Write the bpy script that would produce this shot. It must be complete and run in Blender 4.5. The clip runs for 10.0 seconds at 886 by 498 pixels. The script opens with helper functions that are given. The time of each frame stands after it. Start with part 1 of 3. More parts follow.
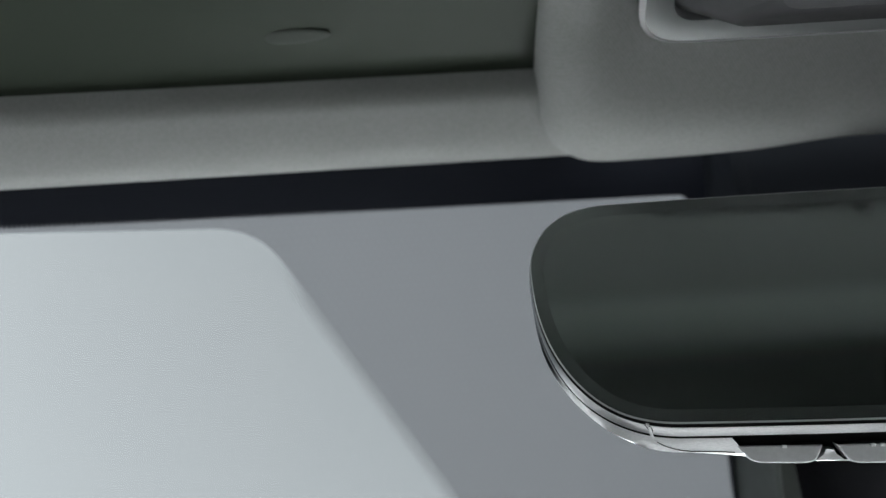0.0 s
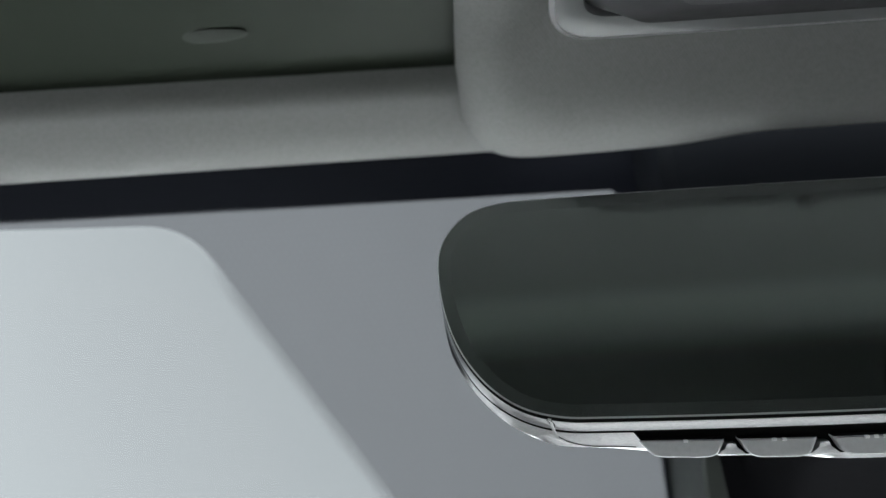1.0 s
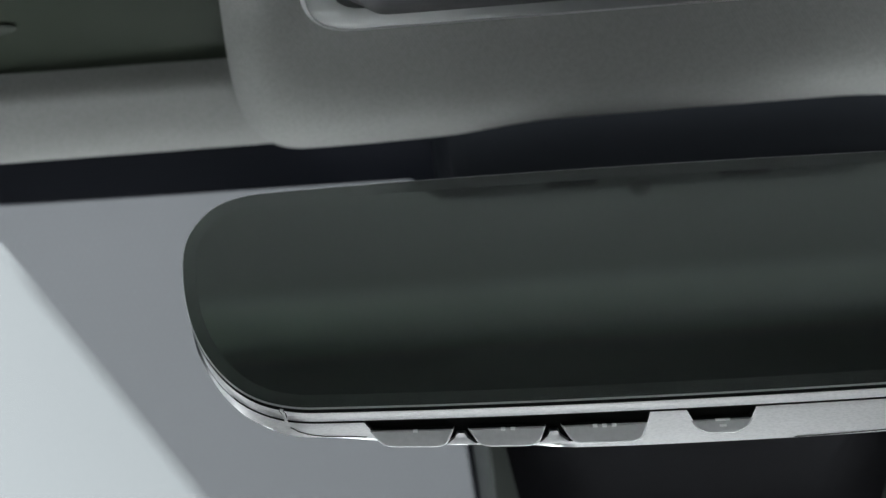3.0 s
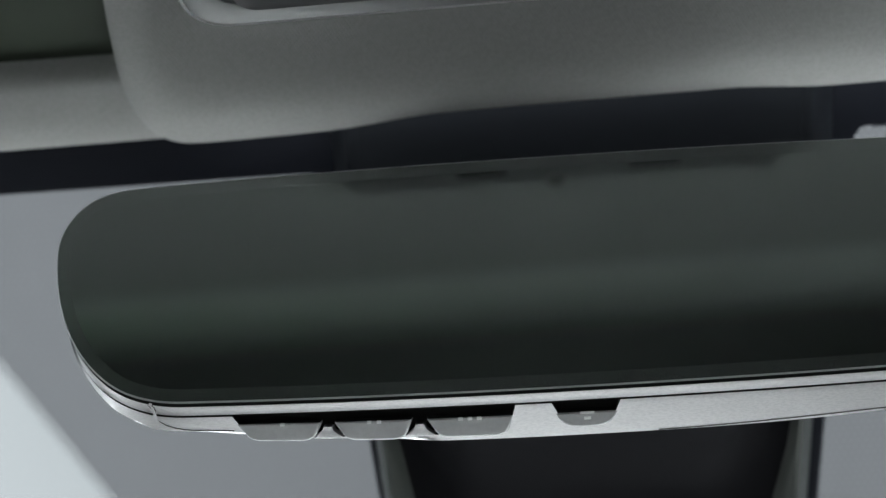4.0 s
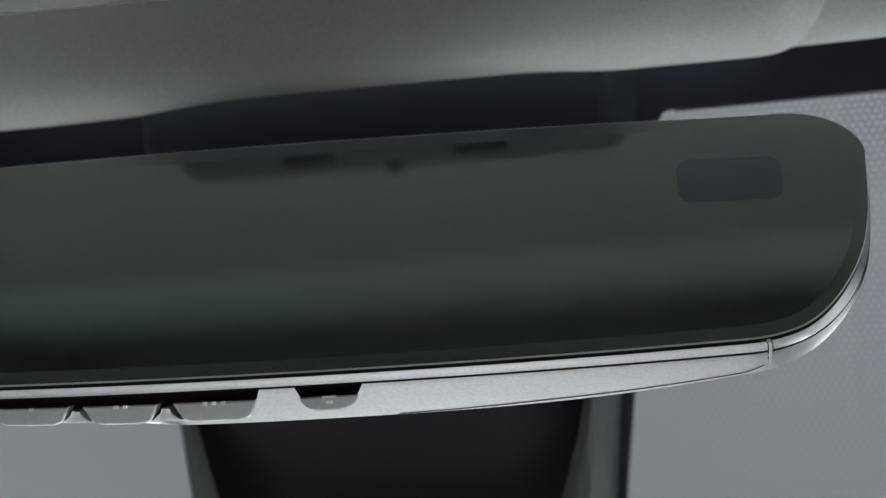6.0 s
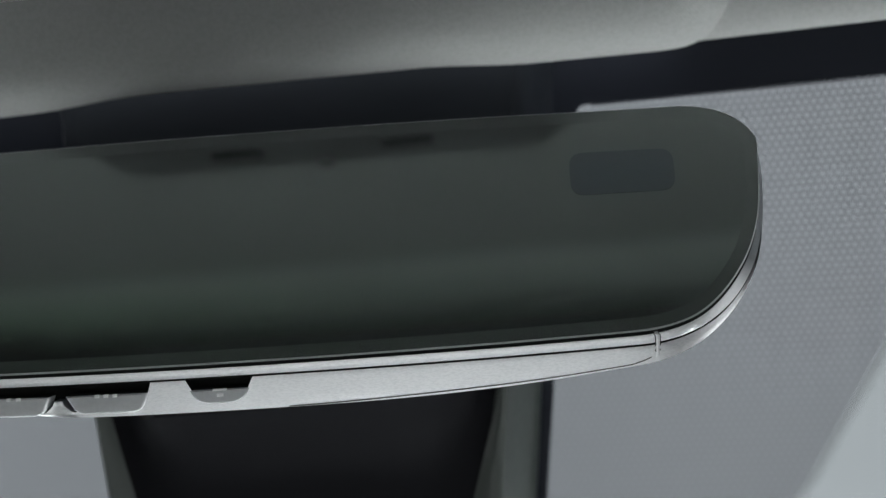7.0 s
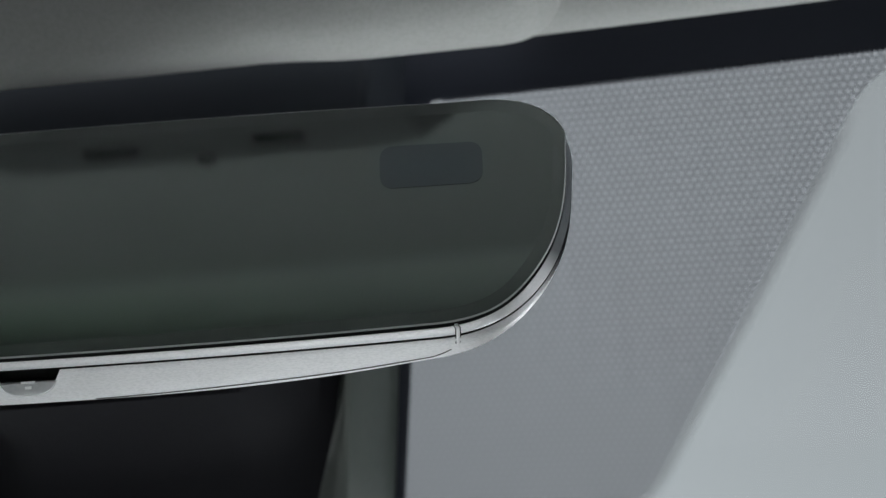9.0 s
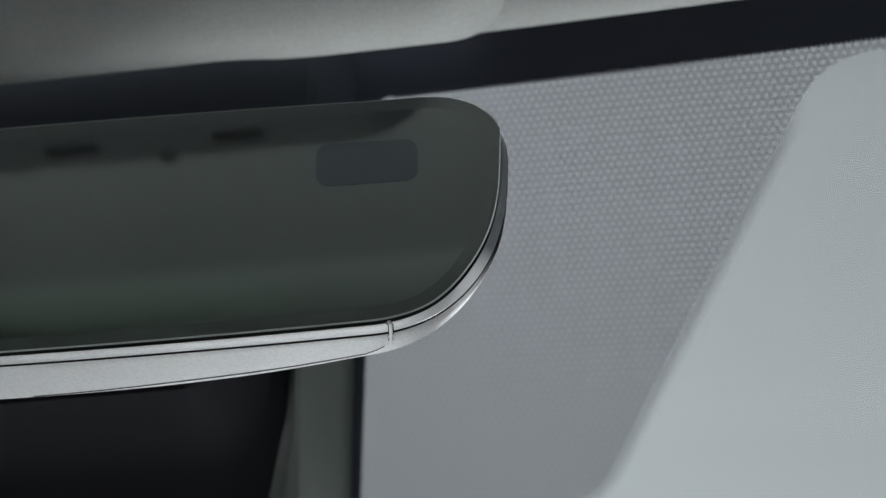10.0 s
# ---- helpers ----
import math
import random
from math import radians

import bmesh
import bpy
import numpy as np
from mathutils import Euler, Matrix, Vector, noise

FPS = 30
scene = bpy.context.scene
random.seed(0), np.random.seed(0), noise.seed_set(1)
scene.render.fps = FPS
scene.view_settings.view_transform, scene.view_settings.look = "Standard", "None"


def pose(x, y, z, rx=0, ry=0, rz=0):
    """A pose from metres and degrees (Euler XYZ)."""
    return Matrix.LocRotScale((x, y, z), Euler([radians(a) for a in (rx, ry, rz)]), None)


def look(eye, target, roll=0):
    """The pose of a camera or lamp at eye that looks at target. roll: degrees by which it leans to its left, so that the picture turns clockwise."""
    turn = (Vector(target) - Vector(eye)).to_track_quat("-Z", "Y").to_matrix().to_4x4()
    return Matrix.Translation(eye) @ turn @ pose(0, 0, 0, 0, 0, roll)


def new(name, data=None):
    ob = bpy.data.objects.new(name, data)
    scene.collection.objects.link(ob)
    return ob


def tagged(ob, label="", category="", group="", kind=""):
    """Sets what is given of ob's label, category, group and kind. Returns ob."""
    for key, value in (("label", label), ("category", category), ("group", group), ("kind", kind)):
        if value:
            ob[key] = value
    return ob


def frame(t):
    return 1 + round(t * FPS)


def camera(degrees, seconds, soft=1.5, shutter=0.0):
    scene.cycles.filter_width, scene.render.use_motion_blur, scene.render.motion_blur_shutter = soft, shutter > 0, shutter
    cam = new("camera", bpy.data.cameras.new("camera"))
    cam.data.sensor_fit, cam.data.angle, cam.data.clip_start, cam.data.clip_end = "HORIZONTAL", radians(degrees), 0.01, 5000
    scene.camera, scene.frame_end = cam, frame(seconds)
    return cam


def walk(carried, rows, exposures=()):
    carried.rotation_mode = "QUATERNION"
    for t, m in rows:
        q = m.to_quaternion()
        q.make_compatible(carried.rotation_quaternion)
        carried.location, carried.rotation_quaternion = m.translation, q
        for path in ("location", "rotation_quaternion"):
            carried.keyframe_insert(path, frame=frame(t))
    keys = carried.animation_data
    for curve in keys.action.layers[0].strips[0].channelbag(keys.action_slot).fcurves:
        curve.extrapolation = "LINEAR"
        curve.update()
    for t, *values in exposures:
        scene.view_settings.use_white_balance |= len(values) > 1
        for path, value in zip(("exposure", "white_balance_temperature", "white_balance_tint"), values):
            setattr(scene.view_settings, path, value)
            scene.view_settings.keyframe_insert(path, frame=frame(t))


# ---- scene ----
cam = camera(36.0, 10.0, soft=1.4)
cam.data.dof.use_dof = True
cam.data.dof.focus_distance = 0.322
cam.data.dof.aperture_fstop = 9.5
# seconds, eye (m), turn (degrees)
PATH = [
    (0, -0.15177, -0.00000, 1.20000, 125.780, 3.041, 1.825),
    (0.5, -0.13860, -0.00100, 1.19904, 125.650, 2.858, 2.336),
    (1, -0.12299, -0.00157, 1.19805, 125.492, 2.660, 2.829),
    (1.5, -0.10457, -0.00222, 1.19698, 125.352, 2.412, 3.353),
    (2, -0.08635, -0.00192, 1.19620, 125.184, 2.293, 3.717),
    (2.5, -0.06903, -0.00095, 1.19587, 125.013, 2.283, 3.927),
    (4, -0.01699, 0.00113, 1.19426, 124.460, 2.129, 4.742),
    (4.5, 0.00015, 0.00217, 1.19357, 124.255, 2.081, 4.961),
    (5, 0.01745, 0.00315, 1.19251, 124.073, 1.978, 5.202),
    (5.5, 0.03388, 0.00441, 1.19148, 124.000, 1.854, 5.460),
    (7, 0.07832, 0.00925, 1.18780, 124.000, 1.539, 6.238),
    (7.5, 0.09132, 0.01109, 1.18627, 124.113, 1.431, 6.377),
    (8, 0.10411, 0.01279, 1.18486, 124.253, 1.330, 6.500),
    (8.5, 0.11707, 0.01446, 1.18402, 124.297, 1.228, 6.770),
    (9, 0.12972, 0.01587, 1.18365, 124.217, 1.114, 7.149),
    (9.5, 0.14102, 0.01678, 1.18356, 124.092, 0.999, 7.534),
    (10, 0.14949, 0.01721, 1.18342, 123.972, 0.892, 7.876),
]
walk(cam, [(t, pose(x, y, z, a, b, c)) for t, x, y, z, a, b, c in PATH],
     exposures=[(0.0, 3.88, 6070.0, 6.0), (10.0, 3.88, 6070.0, 6.0)])

# ---- light ----
world = bpy.data.worlds.new("world")
scene.world = world
world.use_nodes = True
wn, wl = world.node_tree.nodes, world.node_tree.links
sky = wn.new("ShaderNodeTexSky")
sky.sky_type = "NISHITA"
sky.sun_disc = False
sky.sun_elevation = radians(40)
sky.sun_rotation = radians(-74)
sky.dust_density = 2.5
pale = wn.new("ShaderNodeHueSaturation")
pale.inputs["Saturation"].default_value = 0.03
wl.new(sky.outputs[0], pale.inputs["Color"])
wl.new(pale.outputs[0], wn["Background"].inputs["Color"])
wn["Background"].inputs["Strength"].default_value = 0.0083
sun = new("sun", bpy.data.lights.new("sun", "SUN"))
sun.data.energy = 5.0
sun.data.angle = radians(10)
sun.data.color = (0.98, 0.975, 0.95)
sun.matrix_world = look((0, 0, 0), (0.736, -0.211, -0.643))


# ---- materials ----
def material(name, color, rough=0.5, metal=0.0, spec=0.5, coat=0.0):
    m = bpy.data.materials.new(name)
    m.use_nodes = True
    b = m.node_tree.nodes["Principled BSDF"]
    b.inputs["Base Color"].default_value = (*color, 1)
    b.inputs["Roughness"].default_value = rough
    b.inputs["Metallic"].default_value = metal
    b.inputs["Specular IOR Level"].default_value = spec
    b.inputs["Coat Weight"].default_value = coat
    return m


def node(m, kind, **values):
    n = m.node_tree.nodes.new(kind)
    for key, value in values.items():
        n.inputs[key].default_value = value
    return n


def coords(m):
    return m.node_tree.nodes.new("ShaderNodeTexCoord").outputs["Object"]


def noise_of(m, scale, detail=3.0, rough=0.55, stretch=1.0):
    n = node(m, "ShaderNodeTexNoise", Scale=scale, Detail=detail, Roughness=rough)
    along = node(m, "ShaderNodeMapping", Scale=(1.0 / stretch, 1.0, 1.0))
    m.node_tree.links.new(coords(m), along.inputs["Vector"])
    m.node_tree.links.new(along.outputs[0], n.inputs["Vector"])
    return n.outputs["Fac"]


def mottled(m, color, other, scale, low=0.35, high=0.65, socket="Base Color", stretch=1.0):
    """Two tones of the base colour, mixed by a noise."""
    k = m.node_tree
    ramp = k.nodes.new("ShaderNodeValToRGB")
    ramp.color_ramp.elements[0].position, ramp.color_ramp.elements[1].position = low, high
    ramp.color_ramp.elements[0].color, ramp.color_ramp.elements[1].color = (*color, 1), (*other, 1)
    k.links.new(noise_of(m, scale, stretch=stretch), ramp.inputs["Fac"])
    k.links.new(ramp.outputs["Color"], k.nodes["Principled BSDF"].inputs[socket])
    return m


def bumped(m, height, strength, distance):
    k = m.node_tree
    b = node(m, "ShaderNodeBump", Strength=strength, Distance=distance)
    k.links.new(height, b.inputs["Height"])
    k.links.new(b.outputs["Normal"], k.nodes["Principled BSDF"].inputs["Normal"])
    return m


def roughened(m, scale, low, high):
    k = m.node_tree
    r = node(m, "ShaderNodeMapRange", **{"To Min": low, "To Max": high})
    k.links.new(noise_of(m, scale), r.inputs["Value"])
    k.links.new(r.outputs[0], k.nodes["Principled BSDF"].inputs["Roughness"])
    return m


def weave(m, pitch):
    """Crossed threads, one pair every pitch metres."""
    k = m.node_tree
    c, height = coords(m), None
    for turn in (35.0, -55.0):
        rot = node(m, "ShaderNodeMapping", Rotation=(0, 0, radians(turn)))
        k.links.new(c, rot.inputs["Vector"])
        w = node(m, "ShaderNodeTexWave", Scale=0.314 / pitch, Distortion=1.2, Detail=1.0)
        k.links.new(rot.outputs[0], w.inputs["Vector"])
        if height is None:
            height = w.outputs["Fac"]
        else:
            s = k.nodes.new("ShaderNodeMath")
            s.operation = "MULTIPLY"
            k.links.new(height, s.inputs[0])
            k.links.new(w.outputs["Fac"], s.inputs[1])
            height = s.outputs[0]
    return height


FABRIC = mottled(material("headliner fabric", (0.25, 0.25, 0.247), 0.95, spec=0.15), (0.237, 0.237, 0.234), (0.263, 0.263, 0.26), 900)
bumped(FABRIC, weave(FABRIC, 0.0008), 0.2, 0.0003)
SILVER = mottled(material("satin silver paint", (0.8, 0.8, 0.81), 0.34, metal=1.0), (0.89, 0.88, 0.895), (1.0, 0.985, 1.0), 3600, 0.34, 0.6, stretch=3.5)
bumped(SILVER, noise_of(SILVER, 4200, 2.0), 0.4, 0.00015)


def shade_painted(m, name, color, low, high):
    """A copy of a paint with shade put into its colour: it blends into a second colour between two heights on the
    thing.
    """
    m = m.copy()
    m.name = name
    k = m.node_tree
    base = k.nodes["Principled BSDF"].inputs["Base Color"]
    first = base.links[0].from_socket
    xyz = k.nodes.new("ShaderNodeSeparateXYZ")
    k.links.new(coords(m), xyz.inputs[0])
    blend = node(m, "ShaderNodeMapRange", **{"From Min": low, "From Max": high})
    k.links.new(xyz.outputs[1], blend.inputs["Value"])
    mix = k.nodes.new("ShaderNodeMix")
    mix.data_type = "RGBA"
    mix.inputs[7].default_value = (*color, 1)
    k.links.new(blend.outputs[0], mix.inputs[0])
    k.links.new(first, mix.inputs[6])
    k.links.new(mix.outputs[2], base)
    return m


# Silver that darkens up the casing's ends: shade put into the colour.
SHADED_SILVER = shade_painted(SILVER, "silver casing paint with end shade", (0.11, 0.113, 0.12), -0.0300, -0.0130)
FRAME = roughened(material("grey satin paint", (0.33, 0.335, 0.335), 0.45, metal=0.6), 200, 0.4, 0.5)
PANEL = roughened(material("dark control panel plastic", (0.045, 0.043, 0.046), 0.5), 200, 0.4, 0.55)
MIRROR = roughened(material("dimmed mirror coating", (0.275, 0.302, 0.29), 0.05, metal=1.0), 40, 0.04, 0.075)
BORDER = roughened(material("dark glass border", (0.295, 0.32, 0.31), 0.2, metal=1.0), 300, 0.16, 0.22)
EDGE = material("ground glass edge", (0.38, 0.39, 0.39), 0.25, spec=0.8)
SENSOR = roughened(material("smoked display window", (0.185, 0.213, 0.228), 0.12, metal=1.0), 80, 0.06, 0.1)
BLACK = roughened(material("black plastic", (0.008, 0.008, 0.009), 0.5), 500, 0.4, 0.6)
GAP = material("black gaps and recesses", (0.004, 0.004, 0.004), 0.8, spec=0.2)
BUTTON = mottled(material("grey button plastic", (0.5, 0.5, 0.51), 0.4), (0.48, 0.48, 0.49), (0.52, 0.52, 0.53), 900)
POD = mottled(material("dark grey switch panel plastic", (0.065, 0.063, 0.066), 0.5), (0.06, 0.058, 0.061), (0.07, 0.068, 0.071), 400)
MARK = material("white button print", (0.9, 0.9, 0.9), 0.5)
# One cover plastic in three tones, light and shade put into the colours.
COVER_TOP = roughened(material("sensor cover upper tone", (0.0125, 0.0143, 0.0185), 0.6, spec=0.1), 300, 0.5, 0.65)
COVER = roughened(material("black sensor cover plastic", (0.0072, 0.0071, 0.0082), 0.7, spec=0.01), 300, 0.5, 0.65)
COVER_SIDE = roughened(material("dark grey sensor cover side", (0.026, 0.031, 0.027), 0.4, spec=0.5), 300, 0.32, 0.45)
CERAMIC = roughened(material("black ceramic print", (0.014, 0.0155, 0.022), 0.5, spec=0.1), 200, 0.42, 0.55)
ROOF = roughened(material("dark tinted roof glass", (0.031, 0.037, 0.029), 0.35, spec=0.06), 60, 0.25, 0.35)
REAR = mottled(material("dark grey fabric", (0.42, 0.43, 0.42), 0.9, spec=0.1), (0.4, 0.41, 0.4), (0.44, 0.45, 0.44), 300)
TRIM = mottled(material("dark cabin trim", (0.077, 0.077, 0.076), 0.8), (0.071, 0.071, 0.07), (0.083, 0.083, 0.082), 40)
REAR_TRIM = mottled(material("grey rear trim", (0.078, 0.078, 0.078), 0.8), (0.072, 0.072, 0.072), (0.084, 0.084, 0.084), 40)
SMEAR = roughened(material("dull grey smear", (0.042, 0.047, 0.041), 0.7, spec=0.2), 300, 0.6, 0.75)
LENS = material("dark glossy lens", (0.03, 0.03, 0.03), 0.1, spec=1.0)
GROUND = mottled(material("grey paving", (0.22, 0.22, 0.217), 0.9), (0.205, 0.205, 0.202), (0.235, 0.235, 0.232), 1.5)
BOUNCE = mottled(material("pale bounce surface", (0.36, 0.36, 0.357), 0.9, spec=0.1), (0.345, 0.345, 0.342), (0.375, 0.375, 0.372), 50)
DASH = mottled(material("grey dashboard padding", (0.6, 0.6, 0.595), 0.8), (0.58, 0.58, 0.575), (0.62, 0.62, 0.615), 60)
CARPET = mottled(material("black carpet", (0.02, 0.02, 0.02), 0.95, spec=0.1), (0.016, 0.016, 0.016), (0.024, 0.024, 0.024), 200)


def lit_through(name, color, through_color):
    """Enamel print on glass that lets part of the daylight through."""
    m = material(name, color, 0.6, spec=0.2)
    k = m.node_tree
    t = node(m, "ShaderNodeBsdfTranslucent", Color=(*through_color, 1))
    add = k.nodes.new("ShaderNodeAddShader")
    k.links.new(k.nodes["Principled BSDF"].outputs[0], add.inputs[0])
    k.links.new(t.outputs[0], add.inputs[1])
    k.links.new(add.outputs[0], k.nodes["Material Output"].inputs["Surface"])
    return m


FRIT_THROUGH = (0.0108, 0.0111, 0.0118)
FRIT = lit_through("grey enamel print", (0.08, 0.08, 0.082), FRIT_THROUGH)


def dotted(m, color, pitch, radius):
    """Rows of paler, thinner dots in the enamel, set in a triangular grid."""
    k = m.node_tree

    def calc(op, a, b=None, c=None):
        n = k.nodes.new("ShaderNodeMath")
        n.operation = op
        for socket, value in zip(n.inputs, (a, b, c)):
            if isinstance(value, (int, float)):
                socket.default_value = value
            elif value is not None:
                k.links.new(value, socket)
        return n.outputs[0]

    xyz = k.nodes.new("ShaderNodeSeparateXYZ")
    k.links.new(coords(m), xyz.inputs[0])
    near = None
    for shift in (0.0, 0.5):
        u = calc("MULTIPLY", calc("SUBTRACT", calc("FRACT", calc("ADD", calc("DIVIDE", xyz.outputs[0], pitch), shift + 100.0)), 0.5), pitch)
        v = calc("MULTIPLY", calc("SUBTRACT", calc("FRACT", calc("ADD", calc("DIVIDE", xyz.outputs[1], pitch * 1.732), shift + 100.0)), 0.5), pitch * 1.732)
        d = calc("SQRT", calc("ADD", calc("MULTIPLY", u, u), calc("MULTIPLY", v, v)))
        near = d if near is None else calc("MINIMUM", near, d)
    edge = node(m, "ShaderNodeMapRange", **{"From Min": radius * 1.15, "From Max": radius * 0.85})
    k.links.new(near, edge.inputs["Value"])
    # the dots get fainter towards one side and the lower end of the patch
    across = node(m, "ShaderNodeMapRange", **{"From Min": -0.12, "From Max": 0.12, "To Min": 0.14, "To Max": 1.0})
    down = node(m, "ShaderNodeMapRange", **{"From Min": -0.10, "From Max": -0.01, "To Min": 0.32, "To Max": 1.0})
    k.links.new(xyz.outputs[0], across.inputs["Value"])
    k.links.new(xyz.outputs[1], down.inputs["Value"])
    strength = calc("MULTIPLY", calc("MULTIPLY", edge.outputs[0], across.outputs[0]), down.outputs[0])
    mix = k.nodes.new("ShaderNodeMix")
    mix.data_type = "RGBA"
    # the ground is brighter towards the other side, missing light put into its colour
    ground = k.nodes.new("ShaderNodeMix")
    ground.data_type = "RGBA"
    ground.inputs[6].default_value = (*FRIT_THROUGH, 1)
    ground.inputs[7].default_value = (*[c * 1.3 for c in FRIT_THROUGH], 1)
    grade = node(m, "ShaderNodeMapRange", **{"From Min": 0.06, "From Max": 0.21})
    k.links.new(xyz.outputs[0], grade.inputs["Value"])
    k.links.new(grade.outputs[0], ground.inputs[0])
    k.links.new(ground.outputs[2], mix.inputs[6])
    mix.inputs[7].default_value = (*color, 1)
    k.links.new(strength, mix.inputs[0])
    k.links.new(mix.outputs[2], [n for n in k.nodes if n.type == "BSDF_TRANSLUCENT"][0].inputs["Color"])
    return m


DOTTED = dotted(lit_through("dotted grey enamel print", (0.08, 0.08, 0.085), FRIT_THROUGH), (0.0295, 0.0305, 0.0325), 0.00225, 0.00058)


def clear_glass(name, tint):
    """Thin glass that lets light straight through and mirrors a little."""
    m = bpy.data.materials.new(name)
    m.use_nodes = True
    k = m.node_tree
    k.nodes.clear()
    out, mix = k.nodes.new("ShaderNodeOutputMaterial"), k.nodes.new("ShaderNodeMixShader")
    clear, gloss, fres = k.nodes.new("ShaderNodeBsdfTransparent"), k.nodes.new("ShaderNodeBsdfGlossy"), k.nodes.new("ShaderNodeFresnel")
    clear.inputs[0].default_value = (*tint, 1)
    fres.inputs["IOR"].default_value = 1.22
    gloss.inputs["Roughness"].default_value = 0.02
    k.links.new(fres.outputs[0], mix.inputs[0])
    k.links.new(clear.outputs[0], mix.inputs[1])
    k.links.new(gloss.outputs[0], mix.inputs[2])
    k.links.new(mix.outputs[0], out.inputs[0])
    return m


GLASS = clear_glass("windscreen glass", (0.945, 0.96, 0.955))
# Unseen side glass, tinted to dose the cabin's light and green the reflection.
TINTED = clear_glass("grey tinted side glass", (0.53, 0.53, 0.53))
PALE = clear_glass("pale grey side glass", (0.88, 0.88, 0.895))
GREEN = clear_glass("green tinted side glass", (0.30, 0.385, 0.30))


# ---- building ----
def mesh_of(name, bm, mat, smooth=35.0):
    bmesh.ops.recalc_face_normals(bm, faces=bm.faces)
    me = bpy.data.meshes.new(name)
    bm.to_mesh(me)
    bm.free()
    for m in mat if isinstance(mat, (list, tuple)) else (mat,):
        me.materials.append(m)
    if smooth:
        me.polygons.foreach_set("use_smooth", [True] * len(me.polygons))
        me.set_sharp_from_angle(angle=radians(smooth))
    return me


def part(name, bm, mat, parent, label="", smooth=35.0):
    ob = new(name, mesh_of(name, bm, mat, smooth))
    ob.parent = parent
    return tagged(ob, label)


def thing(name, m, label, category, kind="", group=""):
    ob = new(name)
    ob.empty_display_size = 0.02
    ob.matrix_world = m
    return tagged(ob, label, category, group, kind)


def solid(name, bm, mat, m, label, category, kind="", smooth=35.0):
    ob = new(name, mesh_of(name, bm, mat, smooth))
    ob.matrix_world = m
    return tagged(ob, label, category, "", kind)


def box(lo, hi, bevel=0.0, segments=2, bm=None):
    bm = bm or bmesh.new()
    made = bmesh.ops.create_cube(bm, size=1.0)["verts"]
    for v in made:
        v.co = [l + (c + 0.5) * (h - l) for c, l, h in zip(v.co, lo, hi)]
    if bevel:
        edges = list({e for v in made for e in v.link_edges})
        bmesh.ops.bevel(bm, geom=edges, offset=bevel, segments=segments, profile=0.5, affect="EDGES")
    return bm


def rounded(points, radii, steps=6):
    """A closed outline of corners, each rounded by its radius."""
    out, n = [], len(points)
    for i in range(n):
        p, a, b = Vector(points[i]), Vector(points[i - 1]), Vector(points[(i + 1) % n])
        r = radii[i] if isinstance(radii, (list, tuple)) else radii
        if r <= 0:
            out.append(p)
            continue
        da, db = (a - p).normalized(), (b - p).normalized()
        half = da.angle(db) / 2
        d = min(r / math.tan(half), (a - p).length * 0.49, (b - p).length * 0.49)
        s, e = p + da * d, p + db * d
        for k in range(steps + 1):
            f = k / steps
            out.append((1 - f) ** 2 * s + 2 * f * (1 - f) * p + f * f * e)
    return out


def prism(outline, low, high, bevel=0.0, segments=2, axes="xyz", bm=None):
    """An outline in the first two axes, raised along the third."""
    bm = bm or bmesh.new()
    at = [axes.index(c) for c in "xyz"]
    verts = [bm.verts.new([(*p[:2], low)[k] for k in at]) for p in outline]
    face = bm.faces.new(verts)
    top = bmesh.ops.extrude_face_region(bm, geom=[face])
    up = Vector([(0, 0, high - low)[k] for k in at])
    tv = [v for v in top["geom"] if isinstance(v, bmesh.types.BMVert)]
    for v in tv:
        v.co += up
    if bevel:
        tf = [f for f in top["geom"] if isinstance(f, bmesh.types.BMFace)]
        bmesh.ops.bevel(bm, geom=list(tf[0].edges), offset=bevel, segments=segments, profile=0.5, affect="EDGES")
    return bm


def loft(rings, cap_first=False, cap_last=False, closed=True, bm=None, materials=None):
    bm = bm or bmesh.new()
    rows = [[bm.verts.new(p) for p in ring] for ring in rings]
    n = len(rows[0])
    for k, (a, b) in enumerate(zip(rows, rows[1:])):
        for i in range(n if closed else n - 1):
            f = bm.faces.new((a[i], a[(i + 1) % n], b[(i + 1) % n], b[i]))
            if materials:
                f.material_index = materials[k]
    if cap_first:
        bm.faces.new(rows[0][::-1])
    if cap_last:
        bm.faces.new(rows[-1])
    return bm


def cut(ob, cutters):
    """Takes the cutters' shapes out of a mesh object, for good."""
    for c in cutters:
        mod = ob.modifiers.new("cut", "BOOLEAN")
        mod.object, mod.operation, mod.solver = c, "DIFFERENCE", "EXACT"
    bpy.context.view_layer.update()
    done = bpy.data.meshes.new_from_object(ob.evaluated_get(bpy.context.evaluated_depsgraph_get()))
    ob.modifiers.clear()
    ob.data = done
    done.polygons.foreach_set("use_smooth", [True] * len(done.polygons))
    done.set_sharp_from_angle(angle=radians(30))
    for c in cutters:
        bpy.data.objects.remove(c)


def smooth_step(a, b, x):
    f = min(max((x - a) / (b - a), 0.0), 1.0)
    return f * f * (3 - 2 * f)


# ---- windscreen: x across, y up the glass, z into the cabin ----
SLOPE = Vector((0, -0.770, -0.638)).normalized()
SCREEN = Matrix((
    (1, 0, 0, 0.0),
    (0, SLOPE.z, SLOPE.y, 0.3519),
    (0, -SLOPE.y, SLOPE.z, 1.4345),
    (0, 0, 0, 1)))
MM = 0.001


def mm(points):
    return [(x * MM, y * MM) for x, y in points]


